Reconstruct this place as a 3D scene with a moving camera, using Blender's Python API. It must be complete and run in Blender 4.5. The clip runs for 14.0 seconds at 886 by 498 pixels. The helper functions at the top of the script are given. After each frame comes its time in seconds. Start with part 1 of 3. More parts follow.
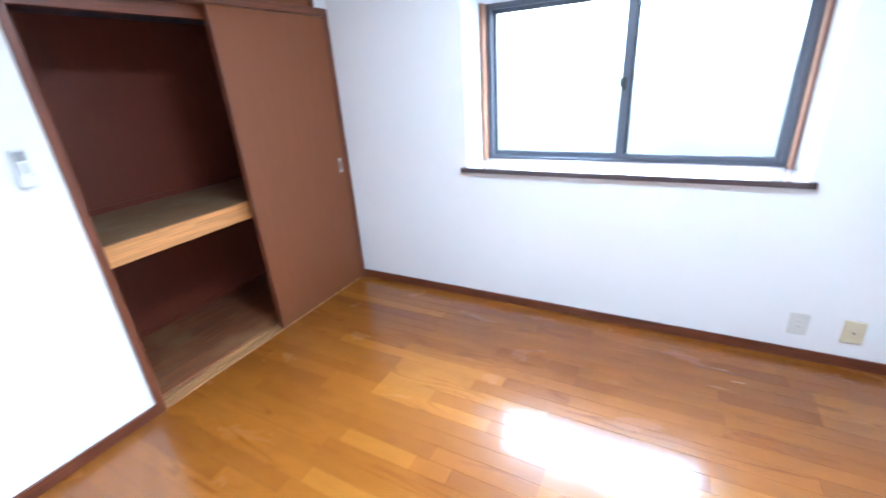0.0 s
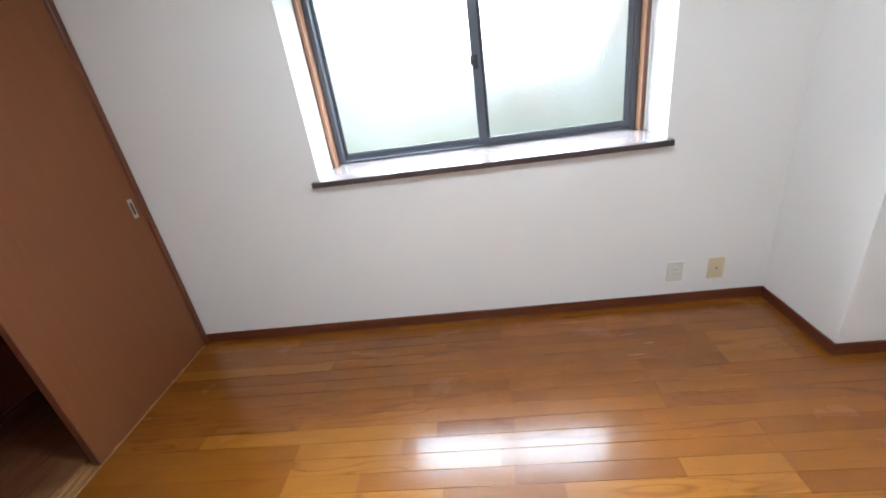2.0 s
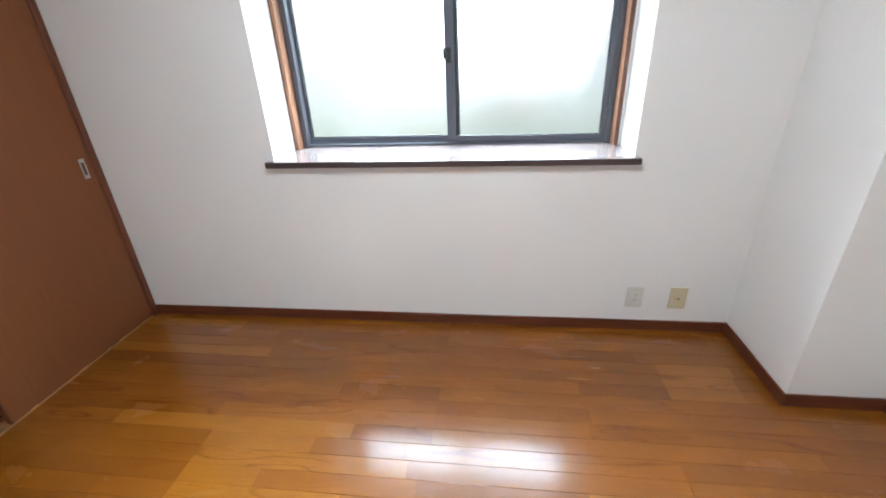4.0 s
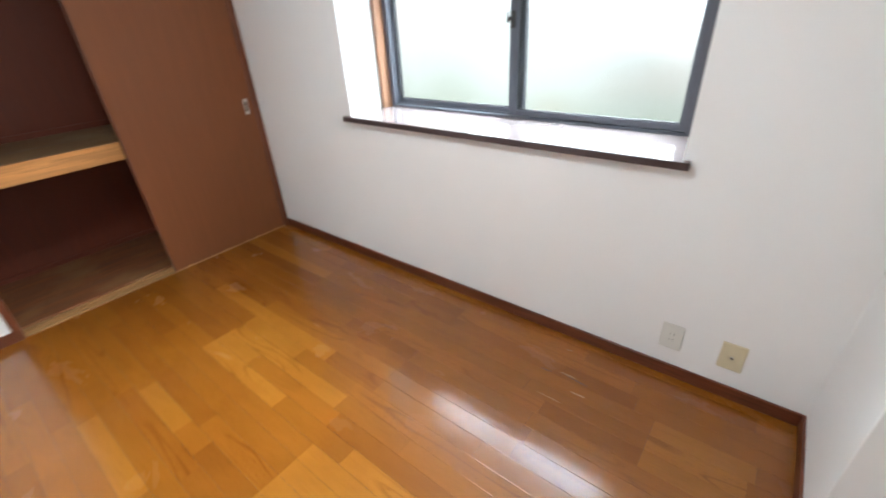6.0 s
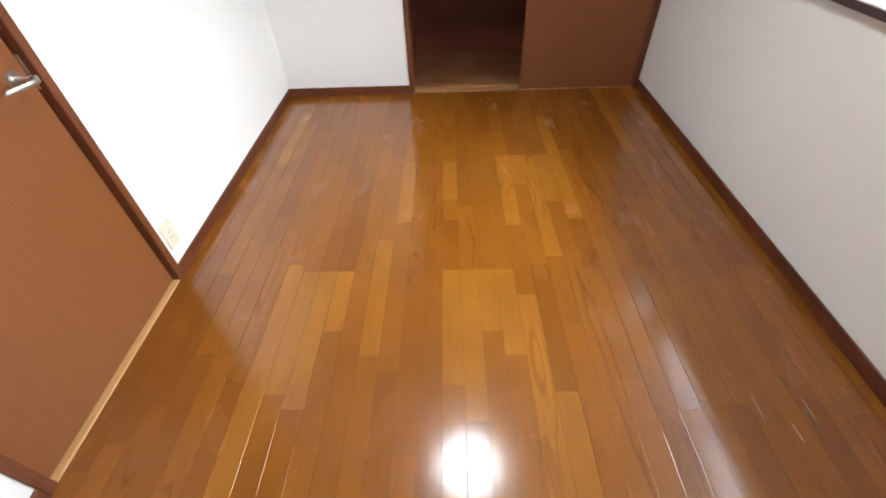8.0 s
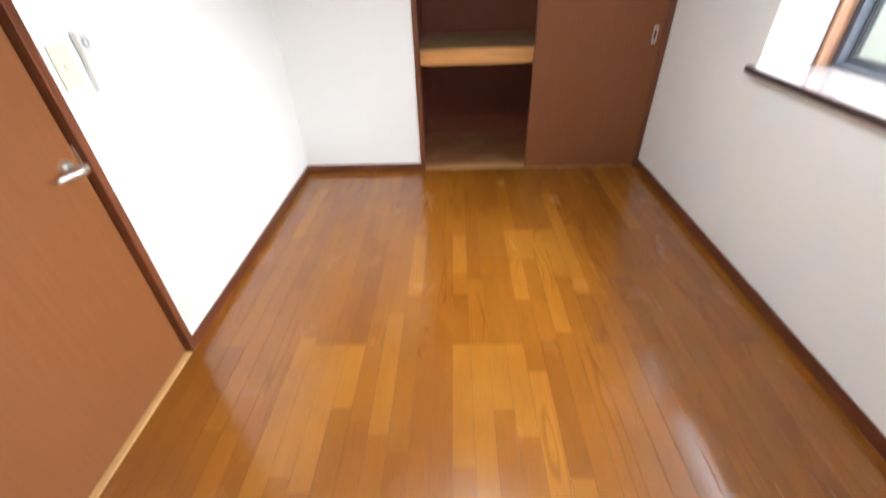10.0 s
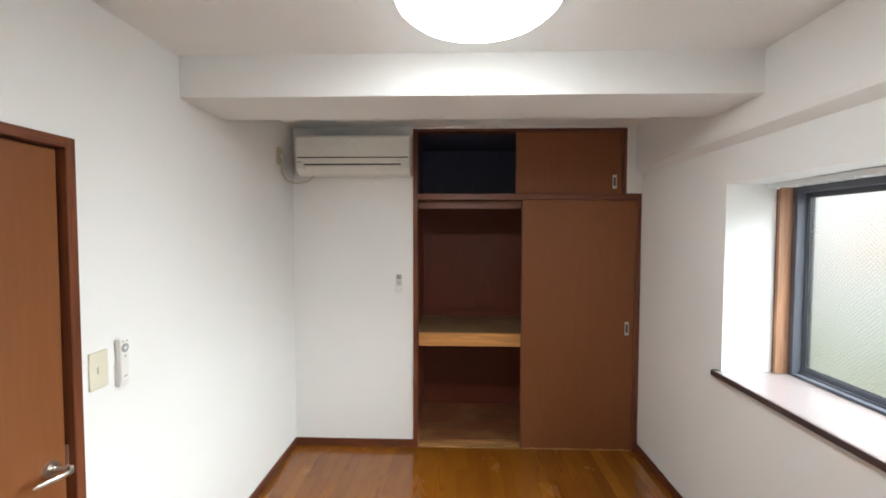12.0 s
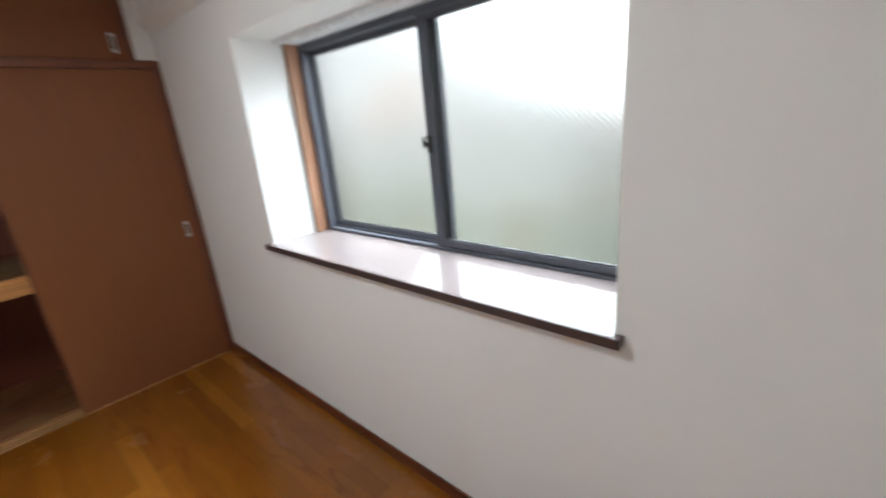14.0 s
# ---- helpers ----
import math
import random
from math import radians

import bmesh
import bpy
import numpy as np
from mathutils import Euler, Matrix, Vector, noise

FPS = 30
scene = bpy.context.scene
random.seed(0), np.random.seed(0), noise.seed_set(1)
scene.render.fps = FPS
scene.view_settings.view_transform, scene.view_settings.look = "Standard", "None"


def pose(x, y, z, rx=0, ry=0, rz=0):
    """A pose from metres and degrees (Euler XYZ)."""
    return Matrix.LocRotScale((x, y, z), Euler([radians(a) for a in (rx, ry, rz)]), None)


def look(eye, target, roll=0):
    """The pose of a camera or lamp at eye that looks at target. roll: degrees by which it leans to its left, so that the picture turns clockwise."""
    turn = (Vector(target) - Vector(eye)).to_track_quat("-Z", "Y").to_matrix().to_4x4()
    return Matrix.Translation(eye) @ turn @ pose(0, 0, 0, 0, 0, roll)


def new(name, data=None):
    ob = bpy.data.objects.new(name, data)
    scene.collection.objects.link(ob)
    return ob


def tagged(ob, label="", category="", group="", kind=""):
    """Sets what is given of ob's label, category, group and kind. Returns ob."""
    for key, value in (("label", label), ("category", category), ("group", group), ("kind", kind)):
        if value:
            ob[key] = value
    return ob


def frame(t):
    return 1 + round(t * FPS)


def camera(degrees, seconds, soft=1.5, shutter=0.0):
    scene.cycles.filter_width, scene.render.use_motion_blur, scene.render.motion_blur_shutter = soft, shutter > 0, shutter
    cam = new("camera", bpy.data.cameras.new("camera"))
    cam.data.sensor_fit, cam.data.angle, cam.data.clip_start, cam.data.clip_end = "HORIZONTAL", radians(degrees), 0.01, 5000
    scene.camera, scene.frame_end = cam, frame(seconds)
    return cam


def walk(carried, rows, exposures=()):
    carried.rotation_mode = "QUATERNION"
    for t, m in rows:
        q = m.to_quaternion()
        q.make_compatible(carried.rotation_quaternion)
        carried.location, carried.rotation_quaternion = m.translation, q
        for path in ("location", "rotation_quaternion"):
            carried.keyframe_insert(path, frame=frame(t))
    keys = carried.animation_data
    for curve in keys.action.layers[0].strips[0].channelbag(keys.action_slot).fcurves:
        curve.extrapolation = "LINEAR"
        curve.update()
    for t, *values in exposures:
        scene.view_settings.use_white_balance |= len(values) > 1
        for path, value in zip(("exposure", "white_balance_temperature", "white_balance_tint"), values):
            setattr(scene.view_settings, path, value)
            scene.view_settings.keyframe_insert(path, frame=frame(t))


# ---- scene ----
cam = camera(93.0, 14.0, soft=1.8, shutter=0.4)
PATH = [
    (0, (0.111, -0.278, 1.478), (-0.792, 1.337, 0.718), -3.9),
    (0.5, (0.116, -0.108, 1.478), (-0.493, 1.631, 0.701), -4.9),
    (1, (0.13, -0.018, 1.476), (-0.299, 1.746, 0.636), -4.6),
    (1.5, (-0.034, 0.066, 1.484), (-0.254, 1.881, 0.673), -5.1),
    (2, (-0.231, 0.087, 1.453), (-0.421, 1.887, 0.601), -8.4),
    (2.5, (-0.305, 0.109, 1.452), (-0.336, 1.883, 0.53), -6.2),
    (2.7, (-0.313, 0.124, 1.443), (-0.292, 1.873, 0.472), -5.7),
    (4.8, (0.43, 0.323, 1.403), (-0.113, 2.07, 0.594), -1.6),
    (5, (0.512, 0.377, 1.431), (-0.105, 2.076, 0.576), -2.3),
    (5.5, (0.751, 0.47, 1.425), (-0.094, 2.05, 0.535), -3.2),
    (6, (0.915, 0.551, 1.408), (-0.199, 1.897, 0.434), -3.4),
    (6.5, (0.958, 0.638, 1.386), (-0.488, 1.547, 0.345), -0.7),
    (7, (0.973, 0.666, 1.39), (-0.667, 1.028, 0.304), -0.9),
    (7.5, (1.041, 0.753, 1.364), (-0.503, 0.762, 0.093), -1.3),
    (7.7, (1.066, 0.764, 1.347), (-0.372, 0.718, -0.043), -2.4),
    (9.8, (1.123, 0.736, 1.352), (-0.397, 0.676, 0.053), -2.3),
    (10, (1.093, 0.743, 1.414), (-0.539, 0.674, 0.26), -2.2),
    (10.5, (1.093, 0.774, 1.521), (-0.756, 0.682, 0.765), -1.2),
    (11, (1.115, 0.802, 1.591), (-0.846, 0.694, 1.218), -0.4),
    (11.5, (1.132, 0.793, 1.633), (-0.858, 0.703, 1.465), 0.3),
    (12, (1.146, 0.798, 1.64), (-0.851, 0.73, 1.561), 0.1),
    (12.5, (1.138, 0.789, 1.634), (-0.86, 0.783, 1.544), -0.4),
    (13, (1.105, 0.825, 1.601), (-0.839, 1.237, 1.373), -1.3),
    (13.5, (1.063, 0.99, 1.516), (-0.657, 1.949, 1.168), -3.3),
    (14, (1.008, 1.208, 1.476), (-0.288, 2.606, 0.873), -5.3),
]
EXPOSURES = [
    (0.0, 1.46, 4850, 4), (0.2, 1.25, 5150, 4), (0.5, 1.00, 5600, 5), (1.0, 0.74, 5750, 4), (2.7, 0.64, 5800, 4), (5.0, 0.62, 5850, 4), (6.0, 0.72, 5950, 4),
    (6.5, 0.72, 6000, 4), (7.0, 0.58, 6100, 6), (7.5, 0.48, 6250, 7), (9.8, 0.84, 6200, 7), (10.5, 0.72, 6250, 6), (12.0, 0.27, 6400, 5), (12.5, 0.18, 6400, 5), (13.0, 0.16, 6300, 5), (14.0, 0.04, 6150, 6),
]
walk(cam, [(t, look(eye, target, roll)) for t, eye, target, roll in PATH], EXPOSURES)

# ---- world and light ----
world = bpy.data.worlds.new("sky")
scene.world = world
world.use_nodes = True
_sky = world.node_tree.nodes.new("ShaderNodeTexSky")
_sky.sky_type, _sky.sun_disc, _sky.sun_elevation, _sky.sun_rotation = "NISHITA", False, radians(50), radians(150)
world.node_tree.nodes["Background"].inputs["Strength"].default_value = 0.08
world.node_tree.links.new(_sky.outputs[0], world.node_tree.nodes["Background"].inputs["Color"])
LAMP_STRENGTH = 31
DAY_LOW, DAY_MID = 1.42, 1.72
# the sky's light, falling steeply through the window opening
skylight = bpy.data.lights.new("skylight", "AREA")
skylight.shape, skylight.size, skylight.size_y = "RECTANGLE", 1.66, 1.30
skylight.energy, skylight.color, skylight.spread = 66, (0.90, 0.96, 1.0), radians(108)
skylight_ob = new("skylight", skylight)
skylight_ob.matrix_basis = look((-0.16, 3.08, 1.44), (-0.16, 2.08, 0.29))


# ---- materials ----
class Mat:
    """A node material with a Principled shader and short ways to add nodes."""

    def __init__(self, name, color=(0.8, 0.8, 0.8), rough=0.5, metal=0.0, spec=0.5):
        self.m = bpy.data.materials.new(name)
        self.m.use_nodes = True
        self.t = self.m.node_tree
        self.b = self.t.nodes["Principled BSDF"]
        self.set("Base Color", (*color, 1)).set("Roughness", rough).set("Metallic", metal).set("Specular IOR Level", spec)

    def set(self, key, value):
        self.b.inputs[key].default_value = value
        return self

    def node(self, kind, **values):
        n = self.t.nodes.new(kind)
        for k, v in values.items():
            n.inputs[k.replace("_", " ")].default_value = v
        return n

    def link(self, a, b):
        self.t.links.new(a, b)

    def coords(self, scale, own=False):
        g = self.t.nodes.new("ShaderNodeNewGeometry")
        mp = self.node("ShaderNodeMapping", Scale=scale)
        if own:
            info = self.t.nodes.new("ShaderNodeObjectInfo")
            mul = self.t.nodes.new("ShaderNodeMath")
            mul.operation = "MULTIPLY"
            mul.inputs[1].default_value = 37.0
            self.link(info.outputs["Random"], mul.inputs[0])
            comb = self.t.nodes.new("ShaderNodeCombineXYZ")
            for k in range(3):
                self.link(mul.outputs[0], comb.inputs[k])
            self.link(comb.outputs[0], mp.inputs["Location"])
        self.link(g.outputs["Position"], mp.inputs["Vector"])
        return mp.outputs[0]

    def noise(self, scale, own=False, detail=4.0, distortion=0.0, rough=0.5):
        n = self.node("ShaderNodeTexNoise", Scale=1.0, Detail=detail, Distortion=distortion, Roughness=rough)
        self.link(self.coords(scale, own), n.inputs["Vector"])
        return n.outputs["Fac"]

    def ramp(self, fac, stops):
        r = self.t.nodes.new("ShaderNodeValToRGB")
        e = r.color_ramp.elements
        while len(e) < len(stops):
            e.new(0.5)
        for el, (p, c) in zip(e, stops):
            el.position, el.color = p, (*c, 1)
        self.link(fac, r.inputs[0])
        return r.outputs["Color"]

    def mix(self, fac, a, b, blend="MIX"):
        n = self.t.nodes.new("ShaderNodeMix")
        n.data_type, n.blend_type = "RGBA", blend
        for v, k in ((fac, 0), (a, 6), (b, 7)):
            if isinstance(v, (int, float)):
                n.inputs[k].default_value = v
            elif isinstance(v, tuple):
                n.inputs[k].default_value = (*v, 1)
            else:
                self.link(v, n.inputs[k])
        return n.outputs[2]

    def color(self, sock):
        self.link(sock, self.b.inputs["Base Color"])
        return self

    def rough(self, fac, lo, hi):
        r = self.node("ShaderNodeMapRange", To_Min=lo, To_Max=hi)
        r.inputs["From Min"].default_value, r.inputs["From Max"].default_value = 0.3, 0.7
        self.link(fac, r.inputs["Value"])
        self.link(r.outputs[0], self.b.inputs["Roughness"])
        return self

    def bump(self, fac, strength, distance=0.001):
        n = self.node("ShaderNodeBump", Strength=strength, Distance=distance)
        self.link(fac, n.inputs["Height"])
        self.link(n.outputs[0], self.b.inputs["Normal"])
        return self


def shade(c, k):
    return tuple(min(1, v * k) for v in c)


def wallpaper(name, c):
    m = Mat(name, c, 0.75, spec=0.25)
    soft = m.noise((1.3, 1.3, 1.3))
    fine = m.noise((260, 260, 260), detail=3.0)
    m.color(m.mix(m.ramp(soft, [(0.35, (0, 0, 0)), (0.7, (1, 1, 1))]), shade(c, 0.965), c))
    m.bump(fine, 0.35, 0.0012)
    return m.m


def timber(name, c, axis="z", rough=(0.3, 0.42), contrast=0.35, own=False, coat=0.0, fine=1.0, spec=0.5):
    """Stained wood; the grain runs along the axis."""
    m = Mat(name, c, 0.35, spec=spec)
    k = "xyz".index(axis)
    s1 = [26 * fine] * 3
    s1[k] = 1.6
    s2 = [170 * fine] * 3
    s2[k] = 5.0
    g1 = m.noise(tuple(s1), own, 3.0, 1.2)
    g2 = m.noise(tuple(s2), own, 3.0, 0.3)
    col = m.mix(m.ramp(g1, [(0.36, (0, 0, 0)), (0.66, (1, 1, 1))]), shade(c, 1 - contrast), shade(c, 1 + contrast * 0.6))
    pores = m.ramp(g2, [(0.36, (1, 1, 1)), (0.48, (0, 0, 0))])
    col = m.mix(pores, col, shade(c, 1 - 1.2 * contrast))
    m.color(col).rough(g1, *rough).bump(g2, 0.12, 0.0006)
    m.set("Coat Weight", coat).set("Coat Roughness", 0.08)
    return m.m


def floor_wood(name, c):
    """Varnished oak strip with arched and straight grain."""
    m = Mat(name, c, 0.2)
    ring = m.noise((1.1, 9, 1), True, 1.5, 0.25)
    mul = m.t.nodes.new("ShaderNodeMath")
    mul.operation = "MULTIPLY"
    mul.inputs[1].default_value = 15.0
    m.link(ring, mul.inputs[0])
    fr = m.t.nodes.new("ShaderNodeMath")
    fr.operation = "PINGPONG"
    fr.inputs[1].default_value = 1.0
    m.link(mul.outputs[0], fr.inputs[0])
    fine = m.noise((9, 330, 1), True, 3.0, 0.4)
    where = m.noise((2.2, 5, 1), True, 1.0)
    info = m.t.nodes.new("ShaderNodeObjectInfo")
    tone = m.ramp(info.outputs["Random"], [(0.0, shade(c, 0.94)), (0.35, shade(c, 0.98)), (0.7, shade(c, 1.02)), (1.0, shade(c, 1.06))])
    lines = m.ramp(fr.outputs[0], [(0.0, (0.62, 0.62, 0.62)), (0.26, (0, 0, 0))])
    figured = m.ramp(info.outputs["Random"], [(0.66, (0.12, 0.12, 0.12)), (0.70, (1, 1, 1))])
    mask = m.mix(1.0, m.ramp(where, [(0.40, (0, 0, 0)), (0.56, (1, 1, 1))]), figured, "MULTIPLY")
    col = m.mix(m.mix(1.0, lines, mask, "MULTIPLY"), tone, m.mix(1.0, tone, (0.58, 0.46, 0.36), "MULTIPLY"))
    pores = m.ramp(fine, [(0.38, (0.2, 0.2, 0.2)), (0.5, (0, 0, 0))])
    col = m.mix(pores, col, m.mix(1.0, col, (0.66, 0.6, 0.52), "MULTIPLY"))
    fleck = m.ramp(m.noise((34, 150, 1), True, 3.0, 1.6), [(0.60, (0, 0, 0)), (0.68, (0.5, 0.5, 0.5))])
    col = m.mix(m.mix(1.0, fleck, mask, "MULTIPLY"), col, m.mix(1.0, col, (0.55, 0.42, 0.32), "MULTIPLY"))
    cloud = m.noise((2.6, 5.5, 1), False, 3.0, 0.6)
    col = m.mix(m.ramp(cloud, [(0.36, (0.55, 0.55, 0.55)), (0.62, (0, 0, 0))]), col, m.mix(1.0, col, (0.80, 0.74, 0.70), "MULTIPLY"))
    m.color(col)
    worn = m.noise((3, 6, 1), False, 5.0, 0.5)
    m.rough(worn, 0.24, 0.28)
    m.set("Specular IOR Level", 0.1).set("Coat Weight", 1.0).set("Coat Roughness", 0.14).set("Coat IOR", 1.52)
    return m.m


def plain(name, c, rough=0.4, metal=0.0, spec=0.5, vary=0.06, scale=12.0):
    m = Mat(name, c, rough, metal, spec)
    n = m.noise((scale, scale, scale))
    m.color(m.mix(n, shade(c, 1 - vary), shade(c, 1 + vary)))
    m.rough(n, max(0.02, rough - 0.06), rough + 0.06)
    return m.m


M_WALL = wallpaper("wallpaper", (0.86, 0.855, 0.838))
M_CEIL = wallpaper("ceiling_paper", (0.87, 0.865, 0.85))
OAK = (0.262, 0.090, 0.0098)
M_OAK = [floor_wood("oak_dark", (0.236, 0.078, 0.0089)), floor_wood("oak_mid", OAK), floor_wood("oak_light", (0.318, 0.122, 0.0138))]
M_SUBFLOOR = plain("floor_joint", (0.10, 0.04, 0.012), 0.7)
M_BASE = timber("baseboard_wood_x", (0.145, 0.040, 0.0165), "x", contrast=0.3)
M_BASE_Y = timber("baseboard_wood_y", (0.145, 0.040, 0.0165), "y", contrast=0.3)
M_TRIM = timber("dark_trim", (0.165, 0.050, 0.020), "z", contrast=0.28)
M_TRIM_Y = timber("dark_trim_level", (0.165, 0.050, 0.020), "y", contrast=0.28)
M_TRIM_X = timber("dark_trim_cross", (0.165, 0.050, 0.020), "x", contrast=0.28)
M_DOOR = timber("door_veneer", (0.225, 0.078, 0.024), "z", (0.34, 0.46), 0.06)
M_FUSUMA = timber("sliding_door_veneer", (0.215, 0.076, 0.029), "z", (0.42, 0.52), 0.045, spec=0.28)
M_PLY = timber("closet_plywood", (0.160, 0.034, 0.012), "z", (0.5, 0.65), 0.12)
# the bluish veil of haze over the upper closet is put into this colour
M_UPPER_HAZE = timber("upper_lining_haze", (0.090, 0.098, 0.165), "z", (0.5, 0.65), 0.15)
M_PLYFLOOR = timber("closet_board", (0.25, 0.145, 0.066), "y", (0.5, 0.65), 0.2)
M_BOTTOM = timber("closet_floor_board", (0.22, 0.080, 0.030), "y", (0.5, 0.65), 0.3)


def stained(material, c, scale):
    """Cloudy pale stains over a timber."""
    t = material.node_tree
    base = t.nodes["Principled BSDF"].inputs["Base Color"]
    old = base.links[0].from_socket
    g, n = t.nodes.new("ShaderNodeNewGeometry"), t.nodes.new("ShaderNodeTexNoise")
    n.inputs["Scale"].default_value, n.inputs["Detail"].default_value = scale, 5.0
    t.links.new(g.outputs["Position"], n.inputs["Vector"])
    r, x = t.nodes.new("ShaderNodeValToRGB"), t.nodes.new("ShaderNodeMix")
    r.color_ramp.elements[0].position, r.color_ramp.elements[1].position = 0.48, 0.68
    x.data_type = "RGBA"
    x.inputs[7].default_value = (*c, 1)
    t.links.new(n.outputs["Fac"], r.inputs[0])
    t.links.new(r.outputs["Color"], x.inputs[0])
    t.links.new(old, x.inputs[6])
    t.links.new(x.outputs[2], base)


stained(M_BOTTOM, (0.26, 0.125, 0.05), 4.0)
stained(M_PLYFLOOR, (0.27, 0.19, 0.10), 5.0)
M_LIGHTWOOD = timber("pale_wood_y", (0.64, 0.30, 0.095), "y", (0.35, 0.5), 0.2)
M_TRACK = timber("track_wood", (0.42, 0.215, 0.078), "y", (0.4, 0.55), 0.3)
M_LIGHTWOOD_X = timber("pale_wood_x", (0.6, 0.34, 0.13), "x", (0.35, 0.5), 0.2)
M_FACING = timber("jamb_facing_wood", (0.17, 0.072, 0.045), "z", (0.5, 0.6), 0.3)
M_JAMB = timber("window_jamb_wood", (0.46, 0.245, 0.145), "z", (0.4, 0.5), 0.2)
M_SILL = plain("sill_laminate", (0.18, 0.150, 0.148), 0.075, spec=0.8, vary=0.05, scale=30)
M_SILLEDGE = plain("sill_edge", (0.06, 0.038, 0.036), 0.35)
M_ALU = plain("dark_aluminium", (0.092, 0.098, 0.120), 0.34, 0.1)
M_RUBBER = plain("glazing_gasket", (0.015, 0.015, 0.016), 0.6)
M_RAIL = plain("white_rail", (0.80, 0.81, 0.81), 0.35)
M_WHITE = plain("white_plastic", (0.78, 0.77, 0.74), 0.38)
M_ACWHITE = plain("air_conditioner_plastic", (0.80, 0.78, 0.715), 0.42)
M_BEIGE = plain("beige_plastic", (0.66, 0.58, 0.39), 0.38)
M_CREAM = plain("cream_plastic", (0.70, 0.66, 0.53), 0.38)
M_OFFWHITE = plain("aged_white_plastic", (0.68, 0.675, 0.62), 0.38)
M_GREY = plain("grey_plastic", (0.32, 0.33, 0.33), 0.45)
M_RECESS = plain("pull_recess", (0.09, 0.06, 0.045), 0.5)
M_DARK = plain("dark_plastic", (0.02, 0.02, 0.02), 0.5)
M_STEEL = plain("brushed_steel", (0.60, 0.58, 0.55), 0.34, 1.0)
M_CABLE = plain("pale_cable", (0.66, 0.61, 0.52), 0.5)


def milky_dome():
    """Lit acrylic dome: emission strongest underneath, dimmed round the rim to spare the nearby beam."""
    m = Mat("lamp_diffuser", (0.9, 0.9, 0.9), 0.4)
    g = m.t.nodes.new("ShaderNodeNewGeometry")
    sep = m.t.nodes.new("ShaderNodeSeparateXYZ")
    m.link(g.outputs["True Normal"], sep.inputs[0])
    r = m.node("ShaderNodeMapRange", To_Min=LAMP_STRENGTH, To_Max=LAMP_STRENGTH * 0.5)
    r.inputs["From Min"].default_value, r.inputs["From Max"].default_value = -0.985, -0.72
    m.link(sep.outputs["Z"], r.inputs["Value"])
    m.link(r.outputs[0], m.b.inputs["Emission Strength"])
    m.set("Emission Color", (0.98, 0.985, 1.0, 1))
    return m.m


M_LAMP = milky_dome()


def frosted_glass():
    m = Mat("figured_glass", (0.97, 0.985, 0.98), 0.27)
    m.set("Transmission Weight", 1.0).set("IOR", 1.25)
    w = m.t.nodes.new("ShaderNodeTexVoronoi")
    w.inputs["Scale"].default_value = 1.0
    mp = m.coords((72, 72, 72))
    rot = m.node("ShaderNodeMapping", Rotation=(0, radians(45), 0))
    m.link(mp, rot.inputs["Vector"])
    w.inputs["Randomness"].default_value = 0.08
    m.link(rot.outputs[0], w.inputs["Vector"])
    m.bump(w.outputs["Distance"], 0.25, 0.003)
    # cell edges tinted darker, in place of the figure's uneven refraction
    m.color(m.ramp(w.outputs["Distance"], [(0.1, (0.56, 0.567, 0.567)), (0.6, (0.42, 0.427, 0.42))]))
    return m.m


M_GLASS = frosted_glass()


def outside_glow():
    """A soft distance: pale sky over a garden and a brownish facade, out of focus."""
    m = Mat("outside_distance", (0, 0, 0), 1.0, spec=0.0)
    g = m.t.nodes.new("ShaderNodeNewGeometry")
    sep = m.t.nodes.new("ShaderNodeSeparateXYZ")
    m.link(g.outputs["Position"], sep.inputs[0])
    mr = m.node("ShaderNodeMapRange")
    mr.inputs["From Min"].default_value, mr.inputs["From Max"].default_value = 0.62, 1.95
    n = m.noise((1.6, 1.6, 1.3), detail=2.0)
    add = m.t.nodes.new("ShaderNodeMath")
    add.operation = "MULTIPLY_ADD"
    add.inputs[1].default_value, add.inputs[2].default_value = 0.6, -0.3
    m.link(n, add.inputs[0])
    tot = m.t.nodes.new("ShaderNodeMath")
    m.link(sep.outputs["Z"], mr.inputs["Value"])
    m.link(mr.outputs[0], tot.inputs[0])
    m.link(add.outputs[0], tot.inputs[1])
    col = m.ramp(tot.outputs[0], [(0.0, (0.63, 0.67, 0.56)), (0.25, (0.78, 0.80, 0.74)), (0.5, (0.86, 0.86, 0.83)), (0.8, (1.0, 0.99, 0.97))])
    wide = m.noise((1.1, 1.1, 1.5), detail=1.0)
    col = m.mix(m.ramp(wide, [(0.5, (0, 0, 0)), (0.66, (1, 1, 1))]), col, m.mix(1.0, col, (1.0, 0.9, 0.86), "MULTIPLY"))
    m.link(col, m.b.inputs["Emission Color"])
    low = m.node("ShaderNodeMapRange", To_Min=DAY_LOW, To_Max=DAY_MID)
    low.inputs["From Min"].default_value, low.inputs["From Max"].default_value = 0.1, 1.0
    m.link(tot.outputs[0], low.inputs["Value"])
    # a hazy facade stands beyond one sash, open sky beyond the other
    side = m.node("ShaderNodeMapRange", To_Min=1.15, To_Max=0.86)
    side.inputs["From Min"].default_value, side.inputs["From Max"].default_value = -0.55, 0.15
    side.interpolation_type = "SMOOTHSTEP"
    m.link(sep.outputs["X"], side.inputs["Value"])
    dim = m.t.nodes.new("ShaderNodeMath")
    dim.operation = "MULTIPLY"
    m.link(low.outputs[0], dim.inputs[0])
    m.link(side.outputs[0], dim.inputs[1])
    m.link(dim.outputs[0], m.b.inputs["Emission Strength"])
    return m.m


